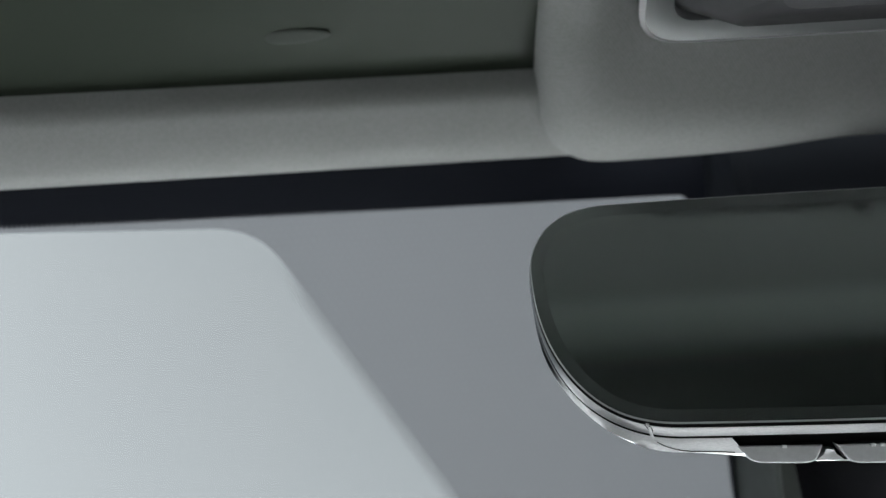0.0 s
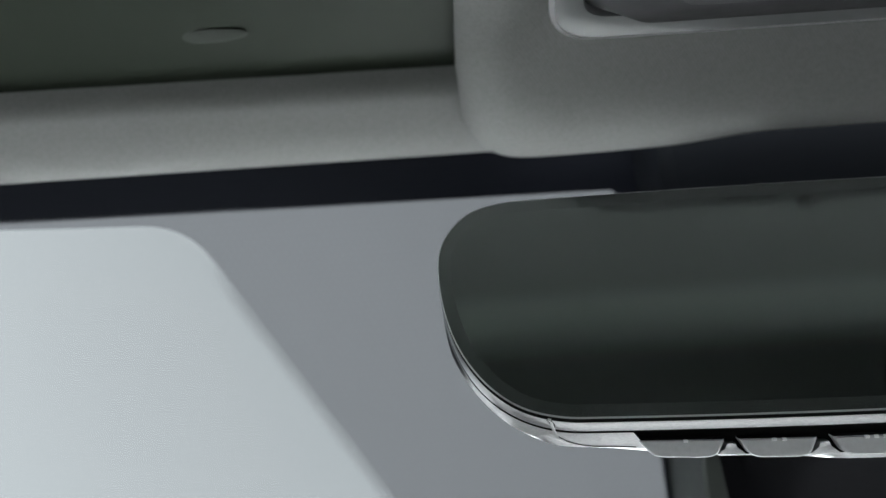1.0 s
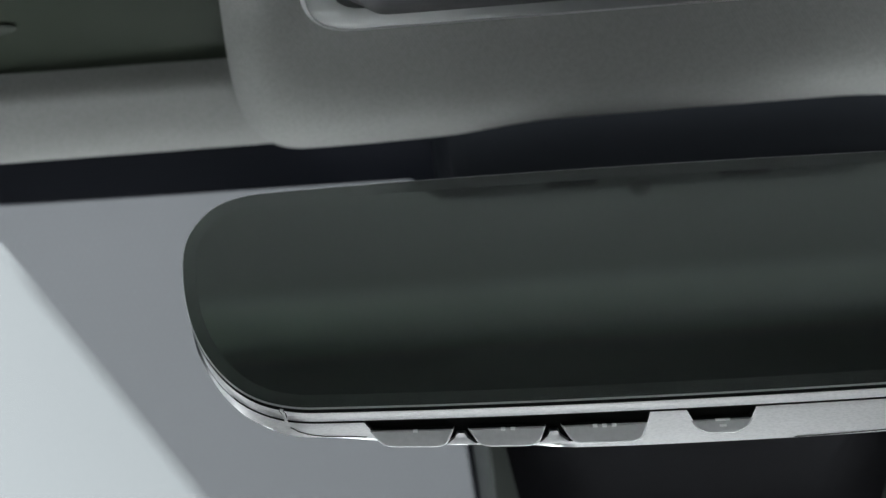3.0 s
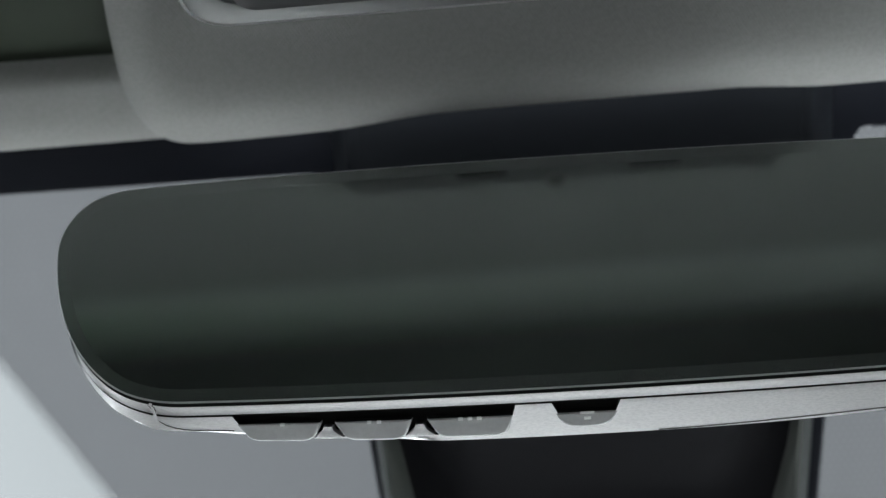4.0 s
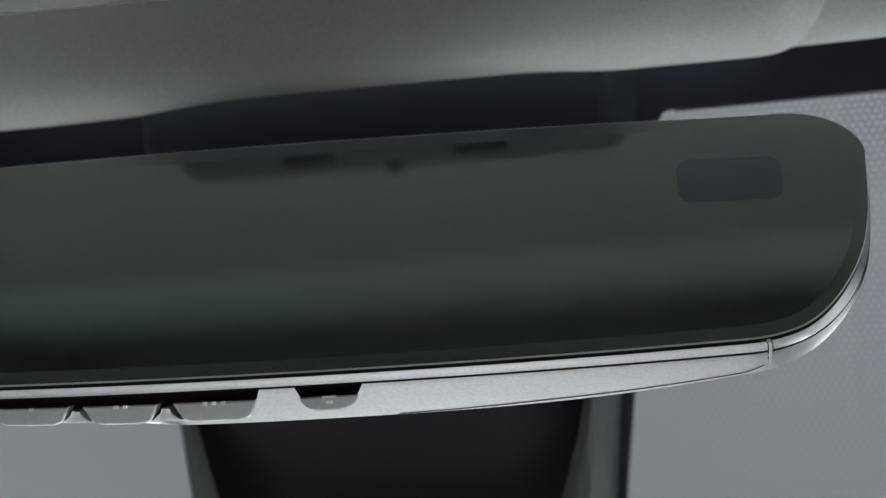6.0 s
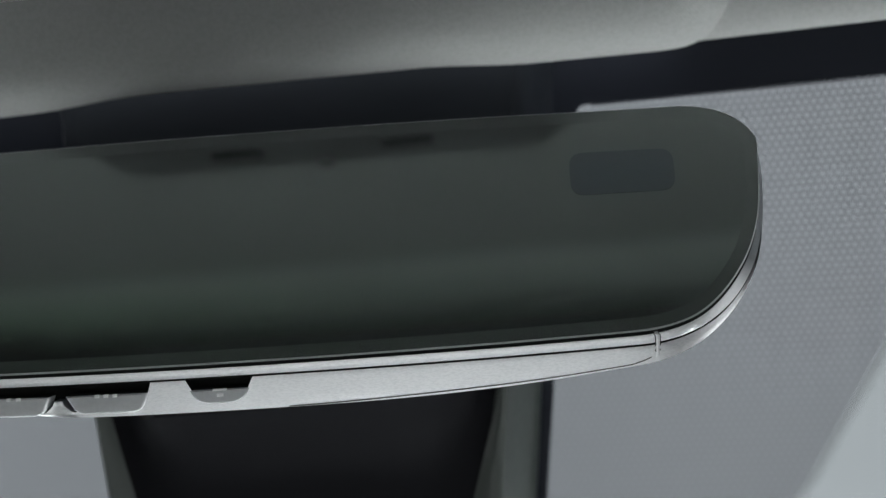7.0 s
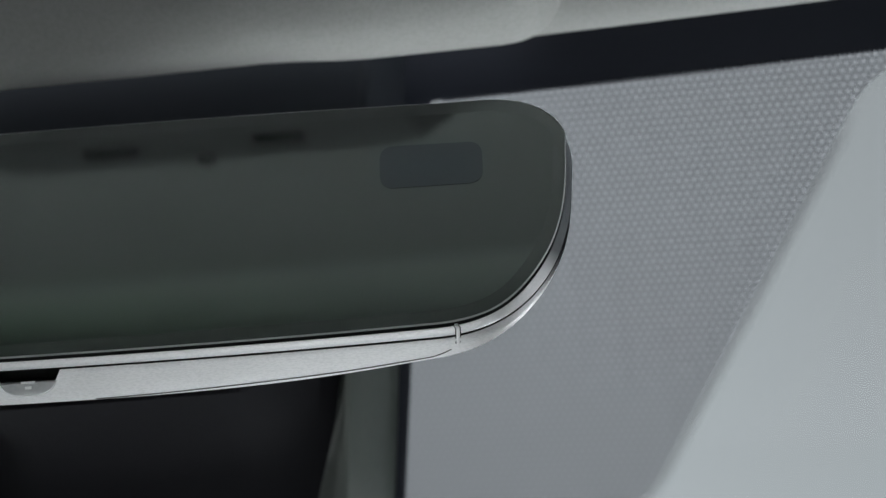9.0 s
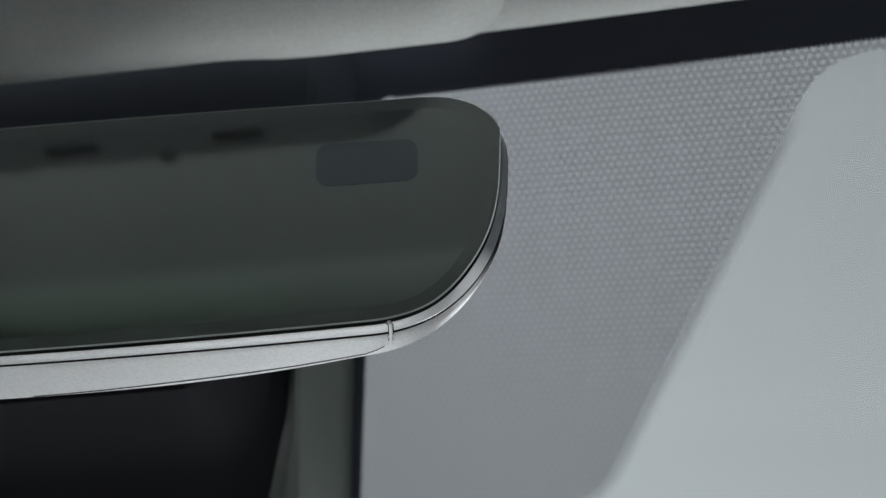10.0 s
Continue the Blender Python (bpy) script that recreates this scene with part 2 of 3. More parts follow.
def sag(x):
    """The square of x, going on straight from 0.3 m outwards: the sweep of the glass and of the roof's edge."""
    return x * x if abs(x) < 0.3 else 0.09 + 0.25 * (abs(x) - 0.3)


BOW = 0.52


def bowed(bm, slices=True):
    """Bends a flat piece of the windscreen to the glass's sweep."""
    if slices:
        lo, hi = min(v.co.x for v in bm.verts), max(v.co.x for v in bm.verts)
        x = -0.72
        while x < 0.72:
            if lo + 0.0005 < x < hi - 0.0005:
                bmesh.ops.bisect_plane(bm, geom=bm.verts[:] + bm.edges[:] + bm.faces[:], plane_co=(x, 0, 0), plane_no=(1, 0, 0), dist=1e-7)
            x += 0.0125
    for v in bm.verts:
        v.co.y += 0.0985 * BOW * sag(v.co.x)
        v.co.z += BOW * sag(v.co.x)
    return bm


def sheet(outline, z):
    bm = bmesh.new()
    bm.faces.new([bm.verts.new((p[0], p[1], z)) for p in outline])
    return bm


windscreen = thing("window_1", SCREEN, "clear raked windscreen with a grey dotted enamel patch", "windscreen", "structure")
pane = part("pane", bowed(box((-0.72, -0.72, -0.0055), (0.72, 0.06, 0.0))), GLASS, windscreen, "clear glass")
pane.visible_shadow = False


def dots(bm, spots, radius, z, sides=8):
    for x, y, r in spots:
        bm.faces.new([bm.verts.new((x + r * radius * math.cos(a), y + r * radius * math.sin(a), z)) for a in (math.tau * k / sides for k in range(sides))])


# the grey patch: a strip under the black band, widening into a tapered field
LEFT_TOP, LEFT_LOW, RIGHT_LOW, RIGHT_TOP = (-203.5, 24.0), (-124.0, -101.5), (145.0, -101.0), (219.0, 24.0)
patch = rounded(mm([(-700, 26.6), (-290, 26.4), LEFT_TOP, LEFT_LOW, RIGHT_LOW, RIGHT_TOP, (300, 24.8), (700, 25.5), (700, 29.5), (-700, 29.5)]),
                [0, 0, 0.024, 0.02, 0.02, 0.024, 0, 0, 0, 0], 10)
part("enamel_patch", bowed(sheet(patch, 0.0003)), DOTTED, windscreen, "grey dotted enamel print", smooth=0)

# the patch's edge dissolves into smaller and smaller dots, all round its tapered field
field = [p for p in patch if -0.212 < p[0] < 0.228 and p[1] < 0.0235]
start = max(range(len(field)), key=lambda i: (Vector(field[i]) - Vector(field[i - 1])).length if field[i - 1][0] > field[i][0] else 0.0)
field = [Vector(p) for p in field[start:] + field[:start]]
length = sum((q - p).length for p, q in zip(field, field[1:]))
bm = bmesh.new()
for row, size in enumerate((0.96, 0.89, 0.80, 0.69, 0.57, 0.44, 0.31)):
    spots, walked, due = [], 0.0, 0.0004 * (row % 2)
    for p, q in zip(field, field[1:]):
        step = (q - p).length
        out = Vector((q.y - p.y, p.x - q.x)).normalized()
        out = out if out.y < 0 or out.x * p.x > 0 else -out
        while due < walked + step:
            end = min(due, length - due)
            spots.append((*(p.lerp(q, (due - walked) / step) + out * (0.42 + 0.6 * row) * MM), size * smooth_step(0.004, 0.034, end)))
            due += 0.0008
        walked += step
    dots(bm, spots, 0.38 * MM, 0.0003, 6)
tagged(part("edge_dots", bowed(bm, False), FRIT, windscreen, "fading dots along the patch's edge", smooth=0), kind="stuff")

# the opaque part: band along the top and a block behind the mirror
BLOCK_LEFT, BLOCK_RIGHT = ((-71.5, 23), (-58.5, -130)), ((88.5, 23), (66.5, -130))
band = rounded(mm([(-700, 58), (-700, 28.0), (-190, 28.0), (-75.5, 27.1), BLOCK_LEFT[0], BLOCK_LEFT[1], BLOCK_RIGHT[1], BLOCK_RIGHT[0], (92.5, 28.0), (700, 27.8), (700, 58)]),
               [0, 0, 0, 0.003, 0.003, 0.004, 0.004, 0.003, 0.003, 0, 0], 5)
part("black_band", bowed(sheet(band, 0.0006)), CERAMIC, windscreen, "opaque black enamel band", smooth=0)

# half dots that fringe the black print
bm = bmesh.new()
fringe = [(i * 1.3 * MM, 27.72 * MM, 1.0) for i in range(-530, 531) if not -78 < i * 1.3 < 95]
for k in range(95):
    f = k / 95
    fringe += [((a[0] + (b[0] - a[0]) * f) * MM, (a[1] + (b[1] - a[1]) * f) * MM, 1.0) for a, b in (BLOCK_LEFT, BLOCK_RIGHT)]
dots(bm, fringe, 0.6 * MM, 0.0008)
tagged(part("edge_dots", bowed(bm, False), CERAMIC, windscreen, "small black dots along the print's edge", smooth=0), kind="stuff")

# ---- sensor cover on the glass ----
cover = thing("sensor_cover", SCREEN, "black plastic sensor cover with grey sides on the windscreen", "sensor cover")
HEIGHTS = [-230, -228, -222, -215, -200, -188, -175, -160, -130, -90, -75, -60, -45, -30, -20, -12, -4, 4, 12, 20, 28, 36, 44]
STEPS = ((0.0012, 0.0), (0.006, 0.06), (0.018, 0.28), (0.028, 0.50), (0.0325, 0.60), (0.0345, 0.66), (0.0353, 0.75), (0.0350, 1.06), (0.0340, 1.38))


def cover_line(h, side, depth, inset):
    """A point of the cover at height h up the glass, inset from its edge."""
    if inset > 0.75:
        reach = max(0.85, 0.84 - 0.012 * (h + 53)) if side > 0 else max(1.15, 1.2 - 0.014 * (h + 50))
        inset = 0.75 + (inset - 0.75) / 0.63 * (min(reach, 2.4) - 0.75)
    x = 84.0 + 0.13 * (h - 22) - 16.0 * inset if side > 0 else -68.0 - 0.06 * (h - 22) + 9.0 * inset
    grade = (1 - 0.55 * smooth_step(-12, 45, h)) * (0.15 + 0.85 * smooth_step(-231, -222, h))
    return (x * MM, h * MM, depth * grade + 0.0008)


# the sides' dimming towards the top is put into their colour
for side in (-1, 1):
    part("side", loft([[cover_line(h, side, d, n) for d, n in STEPS] for h in HEIGHTS], closed=False, materials=[int(h > -30) for h in HEIGHTS]), (COVER_SIDE, COVER_TOP), cover, "dark grey side, shade toned in at its top")
rows = []
for h in HEIGHTS:
    l, r = [cover_line(h, side, *STEPS[-1]) for side in (-1, 1)]
    # swell hidden behind the mirror, added to keep light off the roof lining
    swell = 0.030 * smooth_step(-66, -48, h) * (1 - smooth_step(-22, -5, h))
    rows.append([l] + [(l[0] + (r[0] - l[0]) * k / 20, l[1], l[2] + 0.0006 + swell * smooth_step(0.05, 0.2, min(k, 20 - k) / 20)) for k in range(1, 20)] + [r])
# the face is toned lighter above, making up for shade in the colour
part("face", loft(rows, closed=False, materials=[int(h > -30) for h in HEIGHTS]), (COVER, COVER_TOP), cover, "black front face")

# ---- rear-view mirror: x along it, y up, z out of the glass ----
MIRROR_AT = Matrix((
    (0.9999, 0.0146, 0.0053, 0.0008),
    (0.0087, -0.2419, -0.9703, 0.2778),
    (-0.0128, 0.9702, -0.2420, 1.3779),
    (0, 0, 0, 1)))


def bezier(p, q, r, s, n):
    return [tuple((1 - f) ** 3 * a + 3 * f * (1 - f) ** 2 * b + 3 * f * f * (1 - f) * c + f ** 3 * d for a, b, c, d in zip(p, q, r, s)) for f in (k / n for k in range(n))]


def mirror_outline():
    half = bezier((0, 27.8), (37, 27.8), (74, 27.4), (110, 26.2), 24)
    half += bezier((110, 26.2), (122.5, 25.7), (130.4, 19.5), (130.4, 9.5), 20)
    half += bezier((130.4, 9.5), (130.4, -10.5), (121, -28.4), (98, -29.5), 36)
    half += bezier((98, -29.5), (65, -30.6), (32, -31.0), (0, -31.0), 40)
    half.append((0, -31.0))
    other = [(-x, y) for x, y in half[1:-1]][::-1]
    half = [(x + 0.9 * smooth_step(100, 124, x) * smooth_step(4, 20, y), y + 0.5 * smooth_step(95, 120, x) * smooth_step(4, 20, y)) for x, y in half]
    return [Vector((x * MM, y * MM)) for x, y in half + other]


OUT = mirror_outline()
NORMAL = []
for i in range(len(OUT)):
    d = OUT[(i + 1) % len(OUT)] - OUT[i - 1]
    NORMAL.append(Vector((-d.y, d.x)).normalized() * (1 if Vector((-d.y, d.x)).dot(OUT[i]) > 0 else -1))


# The casing's lower front is a chin that slants down and back from the glass.
CHIN_DOWN, CHIN_BACK = 0.492, 0.2
CHIN_END = 21.7
FACE = Vector((0, -CHIN_BACK, CHIN_DOWN)).normalized()


def on_chin(bm, low, height):
    """Lays a part drawn from below on the chin: its depth runs down the chin, its lowest face stands out by height."""
    for v in bm.verts:
        d = -v.co.z + (-0.031 - low) / 0.54
        d = 0.0075 + (d - 0.0075) * (1 - 0.45 * (v.co.x / 0.13) ** 2)
        h = height - (v.co.y - low)
        v.co = Vector((v.co.x, -0.031 + 0.0015 * (v.co.x / 0.098) ** 2 - CHIN_DOWN * d, -CHIN_BACK * d)) + FACE * h
    return bm


def ring(offset, depth, belly=False):
    """The outline, moved outwards by offset and back by depth, less so at the ends where belly is set. Millimetres."""
    out = []
    for p, n in zip(OUT, NORMAL):
        g = max(0.02, 1.0 - 1.1 * abs(p.x / 0.130) ** 3) if belly else 1.0
        d = 7.5 + (depth - 7.5) * g if belly else depth
        if belly and offset > 0.1:
            offset_here = 0.1 + (offset - 0.1) * (1.0 - min(1.0, (p.x / 0.110) ** 2))
        else:
            offset_here = offset
        low = max(0.0, -n.y)
        if belly:
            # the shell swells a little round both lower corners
            offset_here += (0.55 if p.x > 0 else 1.15) * smooth_step(7.5, 13, depth) * smooth_step(0.088, 0.112, abs(p.x)) * smooth_step(0.1, 0.45, low)
        if depth < 6.3:
            # the glass is narrower than the casing, which flares out behind it
            flare = min(1.0, max(0.0, (6.3 - depth) / 4.6))
            offset_here -= flare * (0.7 * smooth_step(0.35, 0.9, -n.x) if p.x < 0 else 1.15 * smooth_step(0.35, 0.85, n.x) * (1.0 - smooth_step(0.0, 0.4, n.y)))
        if p.x < 0 and depth > 3:
            offset_here -= 0.3 * (1.0 - smooth_step(0.3, 0.8, low))
        end = 7.5 + (CHIN_END - 7.5) * g if belly else CHIN_END
        end -= 2.0 * smooth_step(0.03, 0.065, -p.x) * (1.0 if belly else 0.0)
        on, past = min(d, end), max(0.0, d - end)
        back = CHIN_BACK * on + 1.6 * past
        down = CHIN_DOWN * on - 0.8 * past
        out.append((p.x + (0.35 * MM if depth > 3 else 0.0) + n.x * (offset_here + 0.05 * d * min(1.0, 2.0 * low)) * MM, p.y + (n.y * offset_here - low * down) * MM, -(d * (1 - low) + back * low) * MM))
    return out


rear_mirror = thing("rear_view_mirror", MIRROR_AT, "wide frameless rear-view mirror with silver casing and grey buttons", "car mirror")
glass = part("mirror_glass", loft([ring(-2.9, 0.0)], cap_last=True), MIRROR, rear_mirror, "dark dimmed mirror glass", smooth=0)
part("glass_border", loft([ring(-2.9, 0.0), ring(0.1, 0.05)]), BORDER, rear_mirror, "dark border of the glass")
part("glass_edge", loft([ring(0.1, 0.05), ring(0.25, 0.1), ring(0.34, 0.3), ring(0.36, 0.5)]), EDGE, rear_mirror, "polished glass edge")
part("gasket", loft([ring(0.36, 0.5), ring(-0.15, 1.2), ring(-0.4, 1.8), ring(-0.4, 2.5), ring(0.12, 2.52)]), GAP, rear_mirror, "black gap behind the glass")
part("front_band", loft([ring(0.1, 2.52), ring(0.17, 2.6), ring(0.2, 2.9), ring(0.2, 6.2), ring(0.14, 6.4)]), SHADED_SILVER, rear_mirror, "satin silver band, shade painted towards its upper side")
part("groove", loft([ring(0.14, 6.4), ring(-0.9, 6.42), ring(-0.9, 7.38), ring(0.08, 7.4)]), GAP, rear_mirror, "fine black joint")
shell_rings = [ring(-1.0, 7.42), ring(0.06, 7.42), ring(0.12, 7.6)]
for d, o in ((10.0, 0.2), (14, 0.4), (17, 0.5), (19.5, 0.5), (21.5, 0.35), (24, -1.8), (27, -6.0), (30, -11.5), (32, -16.5), (33, -21)):
    shell_rings.append(ring(o, d, True))
bm = loft(shell_rings, cap_first=True, cap_last=True)
bmesh.ops.recalc_face_normals(bm, faces=bm.faces)
for f in bm.faces:
    # the shell's unseen top and back are black plastic, to bounce less light up
    if f.normal.y > 0.35 or f.normal.z < -0.8:
        f.material_index = 2
shell = part("casing", bm, (SHADED_SILVER, GAP, BLACK), rear_mirror, "satin silver casing with shade painted up its ends, black top")


def key_shape(x0, x1, slant_left, slant_right, front, back, soft, gap=0.0):
    """A button's outline seen from below: long at the front, shorter and rounded at the back. Millimetres."""
    return rounded(mm([(x0 + gap, -front), (x1 - gap, -front), (x1 - slant_right - gap, -back), (x0 + slant_left + gap, -back)]), [0.0006, 0.0006, soft, soft], 6)


def cutter(outline):
    # the recess walls take the same black as the joints
    bm = on_chin(prism(outline, -60 * MM, -27.5 * MM, axes="xzy"), -31 * MM, 0.0)
    for f in bm.faces:
        f.material_index = 1
    ob = new("cutter", mesh_of("cutter", bm, (SILVER, GAP), 0))
    ob.matrix_world = MIRROR_AT
    return ob


cut(shell, [cutter(key_shape(-86.0, -18.2, 4.6, 2.2, 6.9, 19.8, 0.004)), cutter(key_shape(-10.0, 6.6, 3.4, 3.2, 6.9, 18.5, 0.007))])


def button(outline, drop, marks):
    low = -(31.4 + drop) * MM
    bm = prism(outline, -27 * MM, low, 0.0008, 4, axes="xzy")
    bm.normal_update()
    front = max(v.co.z for v in bm.verts)
    # the button's front wall is black as well
    for f in bm.faces:
        f.material_index = int(f.calc_center_median().z > front - 0.0002)
    for v in bm.verts:
        v.co.y += 0.0004 * smooth_step(front - 0.004, front, v.co.z) if v.co.y < -0.030 else 0.0
    key = part("button", on_chin(bm, low, 0.0006 + drop * 0.5 * MM), (BUTTON, GAP), rear_mirror, "grey push button")
    for x, w, z, d in marks:
        part("mark", on_chin(box(((x - w / 2) * MM, low - 0.0001, (z - d / 2) * MM), ((x + w / 2) * MM, low + 0.0008, (z + d / 2) * MM), 0.0001, 1), low, 0.0006 + drop * 0.5 * MM), MARK, key, "small raised white mark")
    return key


button(key_shape(-85.0, -64.4, 3.6, 2.0, 10.2, 19.6, 0.0042, 0.1), 0.45, [(-73.7, 1.1, -11.0, 1.5)])
button(key_shape(-61.6, -42.7, 3.0, 2.0, 10.2, 19.6, 0.0042, 0.1), 0.45, [(-53.0, 1.1, -11.0, 1.5), (-50.7, 1.1, -11.0, 1.5)])
button(key_shape(-39.6, -18.7, 3.0, 1.8, 10.4, 19.4, 0.0042, 0.1), 0.35, [(-31.4, 1.1, -11.2, 1.5), (-29.2, 1.1, -11.2, 1.5), (-27.0, 1.1, -11.2, 1.5)])
button(key_shape(-9.7, 6.3, 3.2, 3.0, 11.4, 18.2, 0.0065, 0.05), -0.1, [(-1.6, 3.4, -11.9, 1.0), (-1.6, 1.6, -14.3, 1.3)])
for x, z0, z1 in ((-63.0, 13.8, 19.8), (-41.1, 13.8, 19.9)):
    bm = prism(rounded(mm([(x - 1.0, -z0), (x + 1.0, -z0), (x + 1.5, -16.2), (x + 3.9, -z1), (x - 3.7, -z1), (x - 1.5, -16.2)]), 0.0004, 3), -27 * MM, -31.2 * MM, 0.0003, 2, axes="xzy")
    part("web", on_chin(bm, -31.2 * MM, 0.0001), SILVER, rear_mirror, "small silver web between buttons")

# joint covers near the lower corners, each with a dark seam on both sides
for s, slant in ((-1, 0.17), (1, -0.03)):
    k = min(range(len(OUT)), key=lambda i: abs(OUT[i].x - (0.1020 if s > 0 else -0.1047)) + (1 if OUT[i].y > 0 else 0))
    bar, seam = [], []
    for off, dep in ((-0.3, 2.6), (0.26, 2.65), (0.32, 3.4), (0.32, 7.2), (0.4, 9.0), (0.5, 12.0), (0.5, 17.5)):
        a, b = ring(off, dep, dep > 7.5)[k - 1], ring(off, dep, dep > 7.5)[k + 1]
        mid, along = (Vector(a) + Vector(b)) / 2, (Vector(b) - Vector(a)).normalized()
        mid.x += slant * (dep - 3.4) * MM
        out = Vector((0, -0.377, 0.926)) * 0.00012
        bar.append([mid - along * 0.00042 + out, mid + out * 1.6, mid + along * 0.00042 + out])
        seam.append([mid - along * 0.00068, mid + out * 0.4, mid + along * 0.00068])
    part("joint_seam", loft(seam, closed=False), GAP, rear_mirror, "fine dark seam")
    part("joint", loft(bar, closed=False), SILVER, rear_mirror, "narrow silver joint cover")

# fine line round the lower panel: from the joint cover down, then along the casing's lower edge
for x0, x1 in ((-0.1040, -0.0840), (0.0130, 0.1014)):
    low = sorted((i for i in range(len(OUT)) if OUT[i].y < -0.02 and x0 < OUT[i].x < x1), key=lambda i: OUT[i].x)
    deep = [ring(0.5, 7.6 + 0.31 * k, True) for k in range(48)]
    base, drop = (39.0, 34.0) if x0 > -0.05 else (27.0, 22.0)
    rows = [[], []]
    for i in low:
        bend = 1.0 - smooth_step(0.0, 0.010, 0.1042 - abs(OUT[i].x)) ** 0.5
        at = base + 3.0 * (1 - smooth_step(0.015, 0.06, abs(OUT[i].x))) - drop * bend
        k = int(at)
        for row, thick in zip(rows, (0.0, 0.00020)):
            row.append(Vector(deep[k][i]).lerp(Vector(deep[k + 1][i]), at - k) + FACE * 0.00034 + Vector((0, -thick, -0.4 * thick)))
    part("lower_joint", loft(rows, closed=False), GAP, rear_mirror, "fine dark joint line")

# display window in the glass
pts = rounded(mm([(84.6, 4.9), (109.7, 4.7), (109.7, 15.6), (84.6, 16.1)]), 0.0036, 8)
part("sensor_window", prism(pts, 0.00002, 0.00008), SENSOR, rear_mirror, "smoked rounded display window", smooth=0)

# arm from the casing to the sensor cover
a, b = MIRROR_AT @ Vector((0, 0.004, -0.030)), SCREEN @ Vector((0.0035, -0.004, 0.0345))
d = MIRROR_AT.inverted() @ b
bm = bmesh.new()
rows = []
for f, r in ((0, 0.011), (0.25, 0.009), (0.7, 0.009), (1.0, 0.012)):
    c = Vector((0, 0.004, -0.030)).lerp(d, f)
    rows.append([(c.x + r * math.cos(t), c.y + r * math.sin(t), c.z) for t in (math.tau * k / 24 for k in range(24))])
part("arm", loft(rows, cap_first=True, cap_last=True), BLACK, rear_mirror, "short black plastic arm")

# ---- roof lining ----
HERE = Matrix.Identity(4)


def roll(y0, z0, y1, z1, slope=0.75, steps=14):
    """A convex roll of padding: falls from its rear end, then turns up to the slope at its front end."""
    a = (slope / 3 - (z1 - z0) / (y1 - y0)) * 1.5
    d = y1 - y0
    return [(y0 + d * u, z0 + d * (-a * u + (a + slope) * u ** 3 / 3)) for u in (k / steps for k in range(steps + 1))]


def lip_profile(y0, z0, y1, z1):
    """From the rear edge, along the padded lining, round the front lip and up to the glass."""
    r = 0.006
    pts = [(y0 - 0.5 * r, z0 + 0.026)] + [(y0 + r * (0.5 - math.cos(t)), z0 + r * (0.866 - math.sin(t))) for t in (radians(a) for a in range(0, 60, 8))]
    pts += roll(y0, z0, y1, z1)
    pts += [(y1 + 0.0022, z1 + 0.0024), (y1 + 0.0034, z1 + 0.006), (y1 + 0.0034, z1 + 0.012), (y1 + 0.001, z1 + 0.022)]
    return pts


prof = lip_profile(0.2885, 1.4582, 0.3085, 1.4548)
for name, x0, x1 in (("ceiling_left", -0.75, -0.107), ("ceiling_right", 0.121, 0.75)):
    rows = []
    for k in range(61):
        x = x0 + (x1 - x0) * k / 60
        rows.append([(x, y - 0.24 * sag(x), z - 0.197 * sag(x) + 0.02 * min(max(x - 0.12, 0.0), 0.2) - (0.0021 if x < 0 else 0.0)) for y, z in prof])
    solid(name, loft(rows, closed=False), FABRIC, HERE, "pale grey fabric roof lining edge over the windscreen", "headliner", "structure", 60)
    rows = [[(x, y - 0.24 * sag(x), z - 0.197 * sag(x)) for y, z in ((0.2900, 1.4740), (0.2900, 1.4660), (0.26, 1.4665), (0.238, 1.4668))] for x in (x0 + (x1 - x0) * k / 30 for k in range(31))]
    if x0 < 0:
        solid("roof_glass", loft(rows, closed=False), ROOF, HERE, "dark tinted glass roof panel", "roof glass", "structure")
    else:
        solid("ceiling_side", loft(rows, closed=False), FABRIC, HERE, "pale grey fabric roof lining", "headliner", "structure")

# A flat pill stands in for a blurred reflection in the roof glass.
clip = thing("roof_smear", pose(-0.188, 0.260, 1.4593), "flat grey pill standing for a blurred reflection in the roof glass", "clip")
bm = bmesh.new()
bmesh.ops.create_uvsphere(bm, u_segments=32, v_segments=12, radius=1.0)
for v in bm.verts:
    v.co = (v.co.x * 0.0120, v.co.y * 0.0026, v.co.z * 0.0004)
part("body", bm, SMEAR, clip)

# ---- overhead console ----
console = thing("overhead_console", pose(0.007, 0.20, 1.448), "grey fabric overhead console with satin framed control panel", "overhead console")


def console_point(x, p):
    """A point of the console's padded skin, rolled up towards both its sides."""
    y, z = p
    side = max(0.0, (abs(x) - 0.104) / 0.0235)
    z += 0.0012 * side ** 2 + 0.0120 * side ** 4 + 0.004 * x - 0.0015 * smooth_step(0.03, 0.10, -x)
    z += 0.0022 * (1 - smooth_step(0.040, 0.072, abs(x))) * smooth_step(0.27, 0.30, y)
    z += 0.0045 * (1 - smooth_step(0.262, 0.284, y)) * (1 - smooth_step(0.101, 0.117, abs(x)))
    z += 0.014 * (abs(x) > 0.128)
    y -= 0.0012 * smooth_step(0.114, 0.1275, abs(x)) * smooth_step(0.28, 0.30, y)
    return (x, y - 0.20, z - 1.448)


prof = [(0.06, 1.4575), (0.14, 1.4555), (0.20, 1.4538), (0.24, 1.4528)] + roll(0.2540, 1.4530, 0.2985, 1.4434, steps=18)
prof += [(0.3005, 1.4464), (0.3018, 1.450), (0.3018, 1.456), (0.299, 1.466)]
